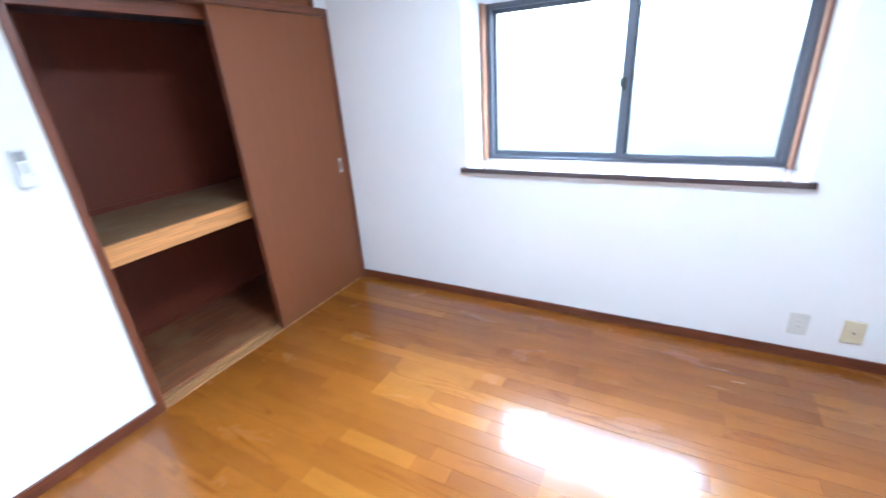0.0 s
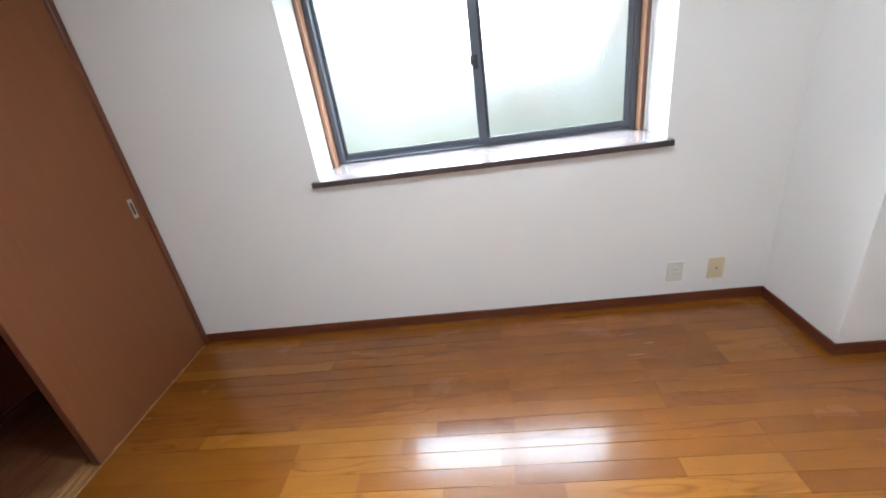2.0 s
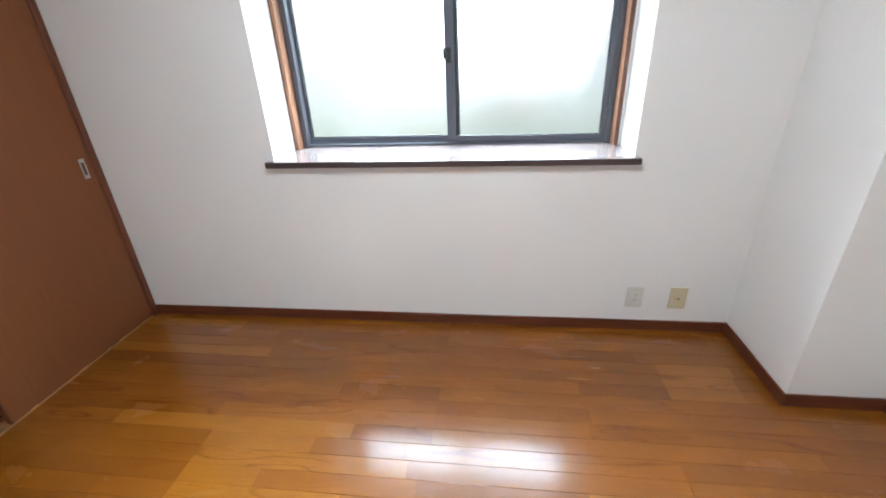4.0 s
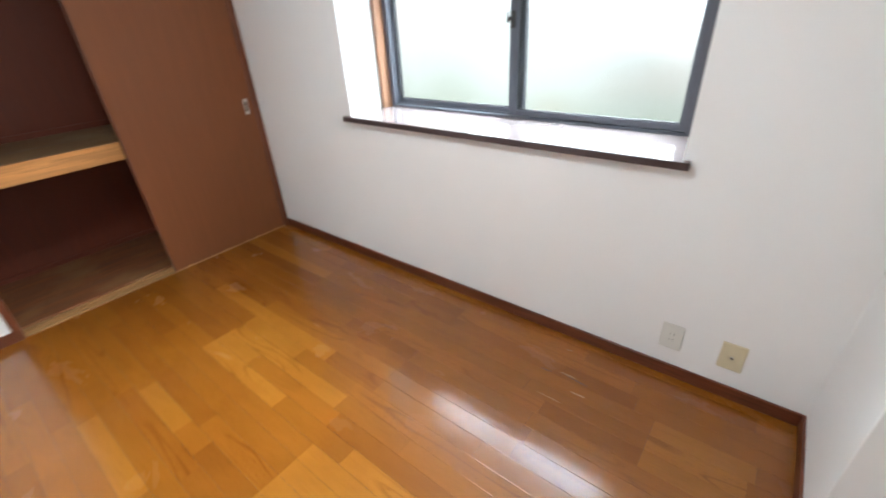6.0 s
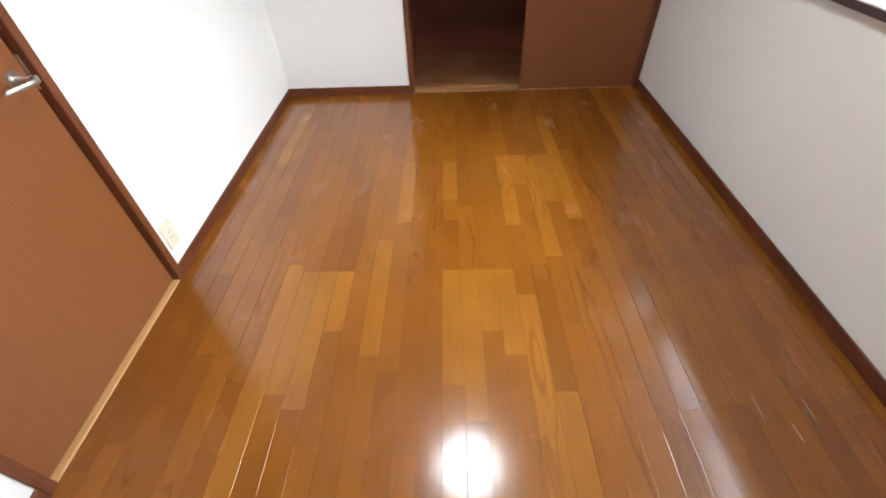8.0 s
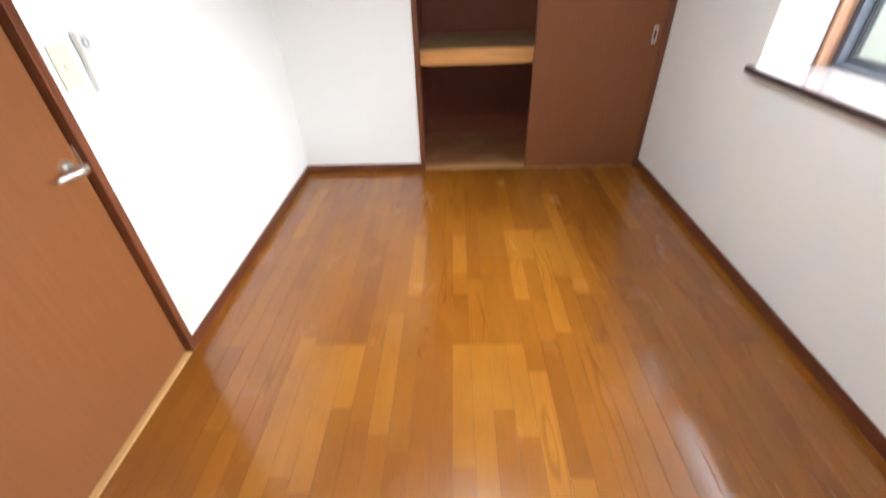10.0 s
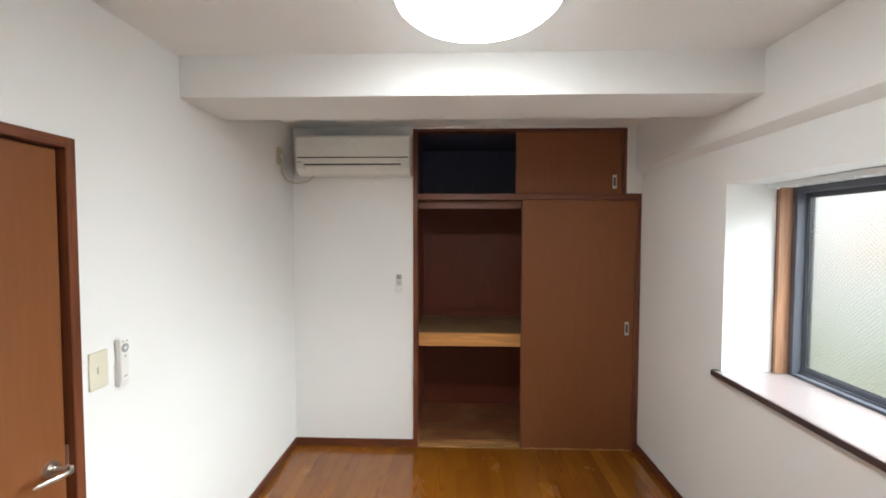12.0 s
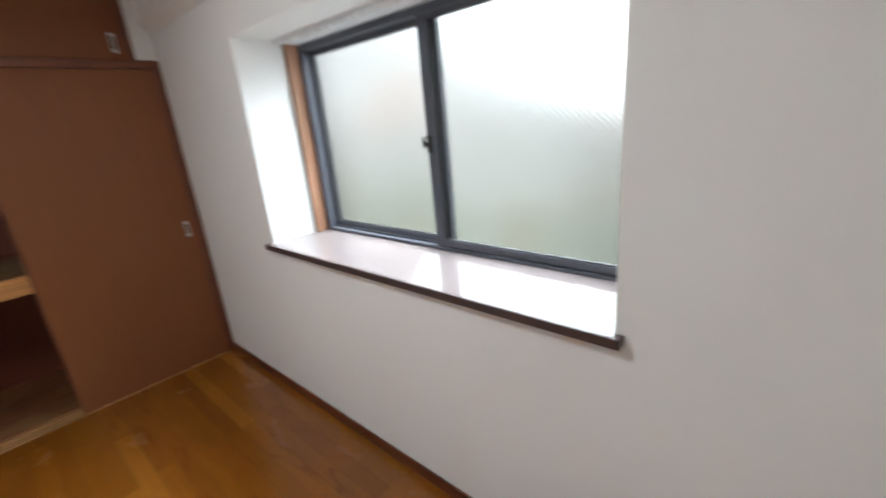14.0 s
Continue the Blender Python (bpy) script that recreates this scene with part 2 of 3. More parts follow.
# ---- builders ----
def box(bm, x0, x1, y0, y1, z0, z1, bevel=0.0, segments=1):
    r = bmesh.ops.create_cube(bm, size=1.0)
    bmesh.ops.scale(bm, vec=(x1 - x0, y1 - y0, z1 - z0), verts=r["verts"])
    bmesh.ops.translate(bm, vec=((x0 + x1) / 2, (y0 + y1) / 2, (z0 + z1) / 2), verts=r["verts"])
    if bevel:
        edges = list({e for v in r["verts"] for e in v.link_edges})
        bmesh.ops.bevel(bm, geom=edges, offset=bevel, segments=segments, affect="EDGES", profile=0.5)
    return bm


def boxes(*args, bevel=0.0, segments=1):
    bm = bmesh.new()
    for a in args:
        box(bm, *a, bevel=bevel, segments=segments)
    return bm


def prism(points, axis, a, b, bevel=0.0, segments=2):
    """An outline drawn in the plane across the axis, drawn out from a to b."""
    bm = bmesh.new()
    put = {"x": lambda p, q, d: (d, p, q), "y": lambda p, q, d: (p, d, q), "z": lambda p, q, d: (p, q, d)}[axis]
    lo = [bm.verts.new(put(p, q, a)) for p, q in points]
    hi = [bm.verts.new(put(p, q, b)) for p, q in points]
    n = len(points)
    bm.faces.new(lo)
    bm.faces.new(hi[::-1])
    for i in range(n):
        bm.faces.new((lo[(i + 1) % n], lo[i], hi[i], hi[(i + 1) % n]))
    bmesh.ops.recalc_face_normals(bm, faces=bm.faces)
    if bevel:
        bmesh.ops.bevel(bm, geom=list(bm.edges), offset=bevel, segments=segments, affect="EDGES", profile=0.5)
    return bm


def cyl(bm, p, q, r, r2=None, segments=20):
    """A round bar from p to q."""
    p, q = Vector(p), Vector(q)
    d = q - p
    made = bmesh.ops.create_cone(bm, cap_ends=True, segments=segments, radius1=r, radius2=r if r2 is None else r2, depth=d.length)
    m = Matrix.Translation((p + q) / 2) @ d.to_track_quat("Z", "Y").to_matrix().to_4x4()
    bmesh.ops.transform(bm, matrix=m, verts=made["verts"])
    return bm


def lathe(profile, center, segments=48):
    """A turned body from (radius, height) pairs round an upright axis."""
    bm = bmesh.new()
    rings = []
    for r, z in profile:
        if r < 1e-6:
            rings.append([bm.verts.new((center[0], center[1], z))])
        else:
            rings.append([bm.verts.new((center[0] + r * math.cos(2 * math.pi * k / segments), center[1] + r * math.sin(2 * math.pi * k / segments), z)) for k in range(segments)])
    for a, b in zip(rings, rings[1:]):
        for k in range(segments):
            n = (k + 1) % segments
            if len(a) == 1:
                bm.faces.new((a[0], b[n], b[k]))
            elif len(b) == 1:
                bm.faces.new((a[k], a[n], b[0]))
            else:
                bm.faces.new((a[k], a[n], b[n], b[k]))
    bmesh.ops.recalc_face_normals(bm, faces=bm.faces)
    return bm


def mesh(name, bm, material, smooth=False):
    data = bpy.data.meshes.new(name)
    bm.to_mesh(data)
    bm.free()
    data.materials.append(material)
    if smooth:
        data.shade_smooth()
    return data


def part(name, bm, material, parent, label="", smooth=False):
    ob = new(name, mesh(name, bm, material, smooth))
    ob.parent = parent
    if parent is not None and parent.type == "EMPTY":
        ob.matrix_parent_inverse = parent.matrix_basis.inverted()
    return tagged(ob, label)


def structure(name, bm, material, label, category):
    return tagged(new(name, mesh(name, bm, material)), label, category, kind="structure")


def thing(name, at, label, category, group="", kind=""):
    ob = new(name)
    ob.location = at
    ob.empty_display_size = 0.05
    ob.matrix_basis = Matrix.Translation(at)
    return tagged(ob, label, category, group, kind)


# ---- plan ----
XW, XE, YS, YN, H = -2.0, 1.65, -0.44, 2.15, 2.42
COLX, COLY = 1.268, 1.65
WX0, WX1, WZ0, WZ1 = -1.026, 0.682, 0.896, 1.885          # window opening
DX0, DX1, DZ = -0.176, 0.705, 1.937                       # door frame, outer
CY0, CY1, CUY1 = 0.467, 2.146, 2.036                      # closet front
CZL, CZT = 1.927, 2.405
BASE = 0.061

# ---- walls, ceiling, beams ----
structure("wall_north", boxes((XW - 0.9, WX0, YN, YN + 0.42, -0.1, H + 0.1), (WX1, XE + 0.15, YN, YN + 0.42, -0.1, H + 0.1),
                              (WX0, WX1, YN, YN + 0.42, -0.1, WZ0), (WX0, WX1, YN, YN + 0.42, WZ1, H + 0.1)),
          M_WALL, "white textured wallpaper wall with a deep window recess", "wall")
structure("wall_south", boxes((XW - 0.9, DX0 + 0.01, YS - 0.12, YS, -0.1, H + 0.1), (DX1 - 0.01, XE + 0.15, YS - 0.12, YS, -0.1, H + 0.1),
                              (DX0 + 0.01, DX1 - 0.01, YS - 0.12, YS, DZ - 0.01, H + 0.1)),
          M_WALL, "white textured wallpaper wall with a doorway", "wall")
structure("wall_west", boxes((XW - 0.06, XW, YS, CY0, -0.1, H + 0.1), (XW - 0.06, XW, CUY1, YN, CZL, H + 0.1), (XW - 0.06, XW, CY0, CUY1, CZT, H + 0.1)),
          M_WALL, "white textured wallpaper wall beside the closet", "wall")
structure("wall_closet_back", boxes((XW - 0.9, XW - 0.84, YS, YN, -0.1, H + 0.1)), M_WALL, "plain wall closing the closet behind", "wall")
structure("wall_east", boxes((XE, XE + 0.15, YS, YN, -0.1, H + 0.1)), M_WALL, "plain white wallpaper wall", "wall")
structure("column", boxes((COLX, XE, COLY, YN, -0.02, H)), M_WALL, "square white papered corner column", "column")
structure("ceiling", boxes((XW - 0.9, XE + 0.15, YS - 0.12, YN + 0.42, H, H + 0.1)), M_CEIL, "white papered ceiling", "ceiling")
structure("beam_cross", prism([(-1.09, 2.236), (-0.711, 2.236), (-0.711, H + 0.05), (-1.09, H + 0.05)], "y", YS - 0.03, YN - 0.045, 0.004), M_WALL, "white papered ceiling beam across the room", "beam")
structure("beam_north", prism([(YN, 2.07), (YN, H), (YN - 0.05, H), (YN - 0.05, 2.125), (YN - 0.044, 2.105)], "x", XW, COLX), M_WALL,
          "shallow white papered beam above the window", "beam")

floor = structure("floor", boxes((XW - 0.9, XE + 0.15, YS - 0.12, YN + 0.1, -0.1, -0.004)), M_SUBFLOOR, "varnished orange-brown oak strip flooring", "floor")

# baseboards
structure("baseboard_north", boxes((XW + 0.0125, COLX - 0.01, YN - 0.01, YN, 0, BASE), bevel=0.002), M_BASE, "dark reddish-brown wooden baseboard", "baseboard")
structure("baseboard_column_west", boxes((COLX - 0.01, COLX, COLY - 0.01, YN, 0, BASE), bevel=0.002), M_BASE_Y, "dark reddish-brown wooden baseboard", "baseboard")
structure("baseboard_column_south", boxes((COLX, XE - 0.01, COLY - 0.01, COLY, 0, BASE), bevel=0.002), M_BASE, "dark reddish-brown wooden baseboard", "baseboard")
structure("baseboard_east", boxes((XE - 0.01, XE, YS, COLY, 0, BASE), bevel=0.002), M_BASE_Y, "dark reddish-brown wooden baseboard", "baseboard")
structure("baseboard_west", boxes((XW, XW + 0.01, YS + 0.01, CY0, 0, BASE), bevel=0.002), M_BASE_Y, "dark reddish-brown wooden baseboard", "baseboard")
structure("baseboard_south_1", boxes((XW, DX0, YS, YS + 0.01, 0, BASE), bevel=0.002), M_BASE, "dark reddish-brown wooden baseboard", "baseboard")
structure("baseboard_south_2", boxes((DX1, XE - 0.01, YS, YS + 0.01, 0, BASE), bevel=0.002), M_BASE, "dark reddish-brown wooden baseboard", "baseboard")

# ---- window ----
window = thing("window_1", (-0.16, YN + 0.35, WZ0), "sliding window with dark aluminium frame and figured glass", "window", kind="structure")
part("window_sill", prism([(YN - 0.028, 0.904), (YN - 0.028, 0.928), (YN - 0.024, 0.932), (YN + 0.34, 0.932), (YN + 0.34, 0.897), (YN, 0.897), (YN, 0.904)], "x", WX0, WX1),
     M_SILL, window, "glossy pinkish-brown laminate sill board")
part("sill_nosing", boxes((WX0 - 0.036, WX1 + 0.025, YN - 0.034, YN - 0.0005, 0.903, 0.9315), bevel=0.003, segments=2), M_SILLEDGE, window, "dark brown sill edge")
y0, y1 = YN + 0.25, YN + 0.335
for a, b in ((WX0, WX0 + 0.022), (WX1 - 0.036, WX1 - 0.014)):
    part("jamb", boxes((a, b, y0, y1, 0.932, WZ1), bevel=0.002), M_JAMB, window, "pale orange wooden window jamb")
# added strip: its dark colour holds the shade on the right jamb's front
part("jamb_facing", boxes((WX1 - 0.033, WX1 - 0.014, y0 - 0.003, y0, 0.932, WZ1), bevel=0.001), M_FACING, window, "thin dark brown strip on jamb front")
part("jamb_facing", boxes((WX0, WX0 + 0.007, y0 - 0.003, y0, 0.932, WZ1), bevel=0.001), M_FACING, window, "thin dark brown strip on jamb front")
part("plaster_return", boxes((WX1 - 0.014, WX1, y0 + 0.004, y1, 0.932, WZ1)), M_WALL, window, "white papered return")
part("head_jamb", boxes((WX0 + 0.022, WX1 - 0.036, y0, y1, WZ1 - 0.02, WZ1), bevel=0.002), M_RAIL, window, "white painted window head")
f0, f1 = YN + 0.31, YN + 0.40
fx0, fx1, fz0, fz1 = WX0 + 0.022, WX1 - 0.036, 0.9325, WZ1 - 0.02
part("frame_side", boxes((fx0, fx0 + 0.03, f0, f1, fz0, fz1), bevel=0.002), M_ALU, window)
part("frame_side", boxes((fx1 - 0.03, fx1, f0, f1, fz0, fz1), bevel=0.002), M_ALU, window)
part("frame_head", boxes((fx0 + 0.03, fx1 - 0.03, f0, f1, fz1 - 0.03, fz1), bevel=0.002), M_ALU, window)
part("frame_sill", boxes((fx0 + 0.03, fx1 - 0.03, f0, f1, fz0, fz0 + 0.012), (fx0 + 0.03, fx1 - 0.03, f0 + 0.03, f0 + 0.036, fz0 + 0.012, fz0 + 0.02)), M_ALU, window)


def sash(xa, xb, ya, left, right):
    """One sliding sash: two stiles, two rails, gasket and pane."""
    s = part("sash", boxes((xa, xa + left, ya, ya + 0.028, fz0 + 0.014, fz1 - 0.02), bevel=0.002), M_ALU, window, "dark aluminium sliding sash")
    part("stile", boxes((xb - right, xb, ya, ya + 0.028, fz0 + 0.014, fz1 - 0.02), bevel=0.002), M_ALU, s)
    part("rail", boxes((xa + left, xb - right, ya + 0.002, ya + 0.026, fz0 + 0.014, fz0 + 0.042), bevel=0.002), M_ALU, s)
    part("rail", boxes((xa + left, xb - right, ya + 0.002, ya + 0.026, fz1 - 0.05, fz1 - 0.02), bevel=0.002), M_ALU, s)
    g = 0.004
    part("gasket", boxes((xa + left, xa + left + g, ya + 0.006, ya + 0.022, fz0 + 0.042, fz1 - 0.05), (xb - right - g, xb - right, ya + 0.006, ya + 0.022, fz0 + 0.042, fz1 - 0.05),
                         (xa + left + g, xb - right - g, ya + 0.006, ya + 0.022, fz0 + 0.042, fz0 + 0.042 + g), (xa + left + g, xb - right - g, ya + 0.006, ya + 0.022, fz1 - 0.05 - g, fz1 - 0.05)), M_RUBBER, s)
    p = part("pane", boxes((xa + left + 0.001, xb - right - 0.001, ya + 0.012, ya + 0.017, fz0 + 0.043, fz1 - 0.051)), M_GLASS, s, "translucent figured glass pane")
    p.visible_shadow = False
    return s


sash(-0.192, fx1 - 0.012, f0 + 0.008, 0.046, 0.04)
sash(fx0 + 0.006, -0.128, f0 + 0.044, 0.034, 0.05)
lock = part("crescent_lock", boxes((-0.186, -0.162, f0 - 0.004, f0 + 0.008, 1.337, 1.407), bevel=0.003, segments=2), M_DARK, window, "small dark crescent lock")
bm = boxes((-0.196, -0.176, f0 - 0.016, f0 - 0.004, 1.364, 1.384), bevel=0.003)
cyl(bm, (-0.194, f0 - 0.010, 1.358), (-0.194, f0 - 0.010, 1.404), 0.005, segments=12)
part("lever", bm, M_DARK, lock)

rail = thing("curtain_rail", (WX0 + 0.1, YN + 0.2, WZ1 - 0.03), "white metal curtain rail with runners under the recess top", "curtain rail")
part("channel", boxes((WX0 + 0.01, WX1 - 0.01, YN + 0.195, YN + 0.199, WZ1 - 0.022, WZ1 - 0.002), (WX0 + 0.01, WX1 - 0.01, YN + 0.221, YN + 0.225, WZ1 - 0.022, WZ1 - 0.002),
                      (WX0 + 0.01, WX1 - 0.01, YN + 0.199, YN + 0.221, WZ1 - 0.006, WZ1 - 0.002)), M_RAIL, rail)
for i in range(20):
    x = WX0 + 0.06 + i * 0.083 + 0.028 * math.sin(i * 2.3)
    z = WZ1 - 0.024
    part("runner", cyl(boxes((x - 0.007, x + 0.007, YN + 0.202, YN + 0.218, z - 0.001, z + 0.010), bevel=0.002), (x - 0.006, YN + 0.21, z - 0.004), (x + 0.006, YN + 0.21, z - 0.004), 0.005, segments=12), M_RAIL, rail)

structure("backdrop", boxes((-2.9, 2.6, YN + 1.6, YN + 1.62, -0.6, 3.8)), outside_glow(), "pale out-of-focus sky and garden outside the window", "backdrop")

# ---- room door ----
door = thing("door_1", (0.27, YS, 0), "closed flush brown wooden room door with lever handle", "door", kind="structure")
jw = 0.034
part("frame_jamb", boxes((DX0, DX0 + jw, YS - 0.10, YS + 0.011, 0, DZ), bevel=0.0025), M_TRIM, door, "dark reddish-brown door frame")
part("frame_jamb", boxes((DX1 - jw, DX1, YS - 0.10, YS + 0.011, 0, DZ), bevel=0.0025), M_TRIM, door, "dark reddish-brown door frame")
part("frame_head", boxes((DX0 + jw, DX1 - jw, YS - 0.10, YS + 0.011, DZ - jw, DZ), bevel=0.0025), M_TRIM_X, door, "dark reddish-brown door frame")
part("door_stop", boxes((DX0 + jw, DX0 + jw + 0.012, YS - 0.085, YS - 0.06, 0.006, DZ - jw), (DX1 - jw - 0.012, DX1 - jw, YS - 0.085, YS - 0.06, 0.006, DZ - jw),
                        (DX0 + jw + 0.012, DX1 - jw - 0.012, YS - 0.085, YS - 0.06, DZ - jw - 0.012, DZ - jw)), M_TRIM, door)
part("threshold", boxes((DX0 + jw, DX1 - jw, YS - 0.10, YS + 0.004, -0.004, 0.006), bevel=0.002), M_LIGHTWOOD_X, door, "pale wooden threshold strip")
leaf = part("leaf", boxes((DX0 + jw + 0.004, DX1 - jw - 0.004, YS - 0.056, YS - 0.02, 0.010, DZ - jw - 0.004), bevel=0.0015), M_DOOR, door, "flush brown veneered leaf")
lx, lz, ly = DX0 + jw + 0.055, 0.905, YS - 0.02
handle = part("handle", cyl(cyl(bmesh.new(), (lx, ly, lz), (lx, ly + 0.009, lz), 0.026, 0.024, 28), (lx, ly + 0.009, lz), (lx, ly + 0.056, lz), 0.009, segments=16), M_STEEL, leaf, "brushed steel lever handle")
path = [(-0.006, 0.046), (-0.006, 0.062), (0.004, 0.072), (0.018, 0.074), (0.040, 0.068), (0.066, 0.058), (0.090, 0.050), (0.099, 0.048)]
bm, rings = bmesh.new(), []
for i, (px, py) in enumerate(path):
    qx, qy = path[min(i + 1, len(path) - 1)]
    ox, oy = path[max(i - 1, 0)]
    side = Vector((-(qy - oy), qx - ox, 0)).normalized()
    u = i / (len(path) - 1)
    wide, thick, drop = 0.0105 - 0.004 * u, 0.0068 - 0.0035 * u, -0.004 * u * u
    if i == len(path) - 1:
        wide, thick = wide * 0.4, thick * 0.4
    rings.append([bm.verts.new(Vector((lx + px, ly + py, lz + drop)) + side * thick * math.cos(a * math.pi / 8) + Vector((0, 0, wide * math.sin(a * math.pi / 8)))) for a in range(16)])
for p, q in zip(rings, rings[1:]):
    for k in range(16):
        bm.faces.new((p[k], p[(k + 1) % 16], q[(k + 1) % 16], q[k]))
bm.faces.new(rings[0])
bm.faces.new(rings[-1])
bmesh.ops.recalc_face_normals(bm, faces=bm.faces)
part("lever", bm, M_STEEL, handle, smooth=True)
part("latch_plate", boxes((DX0 + jw, DX0 + jw + 0.0035, YS - 0.05, YS - 0.012, lz - 0.05, lz + 0.05), bevel=0.001), M_STEEL, leaf, "thin steel latch plate")
for z in (0.22, 1.70):
    part("hinge", cyl(bmesh.new(), (DX1 - jw - 0.002, YS - 0.012, z), (DX1 - jw - 0.002, YS - 0.012, z + 0.09), 0.007, segments=12), M_STEEL, leaf, "steel barrel hinge")

# ---- closet ----
closet = thing("closet", (XW - 0.4, 1.3, 0), "built-in closet with dark brown sliding doors, half open", "closet")
CB = XW - 0.80
part("jamb", boxes((XW - 0.09, XW + 0.012, CY0, CY0 + 0.034, 0, CZT), bevel=0.0025), M_TRIM, closet, "reddish-brown closet post")
part("jamb", boxes((XW - 0.09, XW + 0.012, CY1 - 0.034, CY1, 0, CZL), bevel=0.0025), M_TRIM, closet, "reddish-brown closet post")
part("upper_jamb", boxes((XW - 0.09, XW + 0.010, CUY1 - 0.026, CUY1, CZL, CZT), bevel=0.0025), M_TRIM, closet, "reddish-brown closet post")
part("head_rail", boxes((XW - 0.09, XW + 0.008, CY0 + 0.034, CUY1 - 0.026, CZT - 0.022, CZT), bevel=0.002), M_TRIM_Y, closet, "reddish-brown head rail")
part("middle_rail", boxes((XW - 0.09, XW + 0.016, CY0 + 0.034, CY1 - 0.034, CZL - 0.046, CZL), bevel=0.003), M_TRIM_Y, closet, "reddish-brown middle rail")
part("track_lintel", boxes((XW - 0.105, XW - 0.07, CY0 + 0.034, CY1 - 0.034, CZL - 0.108, CZL - 0.046), bevel=0.002), M_TRIM_Y, closet, "reddish-brown inner lintel")
sill = part("sill_track", boxes((XW - 0.09, XW - 0.066, CY0 + 0.034, CY1 - 0.034, -0.004, 0.009), (XW - 0.052, XW - 0.034, CY0 + 0.034, CY1 - 0.034, -0.004, 0.009), (XW - 0.022, XW + 0.001, CY0 + 0.034, CY1 - 0.034, -0.004, 0.009),
                                (XW - 0.066, XW - 0.052, CY0 + 0.034, CY1 - 0.034, -0.004, 0.001), (XW - 0.034, XW - 0.022, CY0 + 0.034, CY1 - 0.034, -0.004, 0.001)), M_TRACK, closet, "pale wooden sliding track with two grooves")
part("upper_back_panel", boxes((CB - 0.012, CB, CY0, CY1, CZL - 0.01, CZT)), M_UPPER_HAZE, closet, "upper closet lining with bluish haze in its colour")
part("back_panel", boxes((CB - 0.012, CB, CY0, CY1, 0.0, CZL - 0.01)), M_PLY, closet, "reddish-brown plywood lining")
part("upper_side_panel", boxes((CB, XW - 0.09, CY0, CY0 + 0.012, CZL - 0.01, CZT)), M_UPPER_HAZE, closet)
part("side_panel", boxes((CB, XW - 0.09, CY0, CY0 + 0.012, 0.0, CZL - 0.01)), M_PLY, closet, "reddish-brown plywood lining")
part("upper_side_panel", boxes((CB, XW - 0.09, CY1 - 0.012, CY1, CZL - 0.01, CZT)), M_UPPER_HAZE, closet)
part("side_panel", boxes((CB, XW - 0.09, CY1 - 0.012, CY1, 0.0, CZL - 0.01)), M_PLY, closet, "reddish-brown plywood lining")
part("top_panel", boxes((CB, XW - 0.09, CY0 + 0.012, CY1 - 0.012, CZT - 0.012, CZT)), M_UPPER_HAZE, closet)
part("bottom_board", boxes((CB, XW - 0.09, CY0 + 0.012, CY1 - 0.012, -0.004, 0.022)), M_BOTTOM, closet, "worn reddish-brown plywood floor")
part("upper_floor", boxes((CB, XW - 0.09, CY0 + 0.012, CY1 - 0.012, CZL - 0.03, CZL - 0.004)), M_UPPER_HAZE, closet)
shelf = part("shelf", boxes((CB, XW - 0.11, CY0 + 0.012, CY1 - 0.012, 0.828, 0.858)), M_PLYFLOOR, closet, "olive-brown plywood shelf")
part("front_edge", boxes((XW - 0.11, XW - 0.085, CY0 + 0.034, CY1 - 0.034, 0.758, 0.861), bevel=0.002), M_LIGHTWOOD, shelf, "pale orange wooden shelf front")
part("back_batten", boxes((CB, CB + 0.012, CY0 + 0.012, CY1 - 0.012, 0.858, 0.893)), M_PLY, shelf)
part("floor_batten", boxes((CB, CB + 0.012, CY0 + 0.012, CY1 - 0.012, 0.022, 0.05)), M_PLY, closet)


def sliding_door(xf, ya, yb, za, zb, hz, near_right):
    """A flush sliding door with edge strips and a recessed pull."""
    d = part("sliding_door", boxes((xf - 0.022, xf, ya + 0.008, yb - 0.008, za, zb), bevel=0.001), M_FUSUMA, closet, "dark brown veneered sliding door")
    for a, b in ((ya, ya + 0.008), (yb - 0.008, yb)):
        part("edge_strip", boxes((xf - 0.023, xf + 0.0015, a, b, za, zb), bevel=0.0008), M_TRIM, d)
    hy = yb - 0.055 if near_right else ya + 0.055
    p = part("pull", boxes((xf, xf + 0.003, hy - 0.015, hy - 0.009, hz - 0.05, hz + 0.05), (xf, xf + 0.003, hy + 0.009, hy + 0.015, hz - 0.05, hz + 0.05),
                           (xf, xf + 0.003, hy - 0.009, hy + 0.009, hz - 0.05, hz - 0.032), (xf, xf + 0.003, hy - 0.009, hy + 0.009, hz + 0.032, hz + 0.05), bevel=0.0008), M_STEEL, d, "small recessed steel pull")
    part("recess", boxes((xf - 0.0005, xf + 0.0008, hy - 0.009, hy + 0.009, hz - 0.032, hz + 0.032)), M_RECESS, p)
    return d


front = sliding_door(XW + 0.0025, 1.277, CY1 - 0.034, 0.0095, CZL - 0.047, 0.928, True)
for ya, n in ((1.36, 0.03), (1.60, 0.05), (1.78, 0.022), (1.86, 0.034), (2.02, 0.028)):
    part("worn_edge", boxes((XW + 0.0022, XW + 0.0034, ya, ya + n, 0.0097, 0.0133), bevel=0.0004), M_LIGHTWOOD, front, "pale chipped bottom edge")
sliding_door(XW - 0.034, 1.295, CY1 - 0.055, 0.0095, CZL - 0.047, 0.928, False)
sliding_door(XW - 0.010, 1.231, CUY1 - 0.026, CZL + 0.002, CZT - 0.023, 2.015, True)
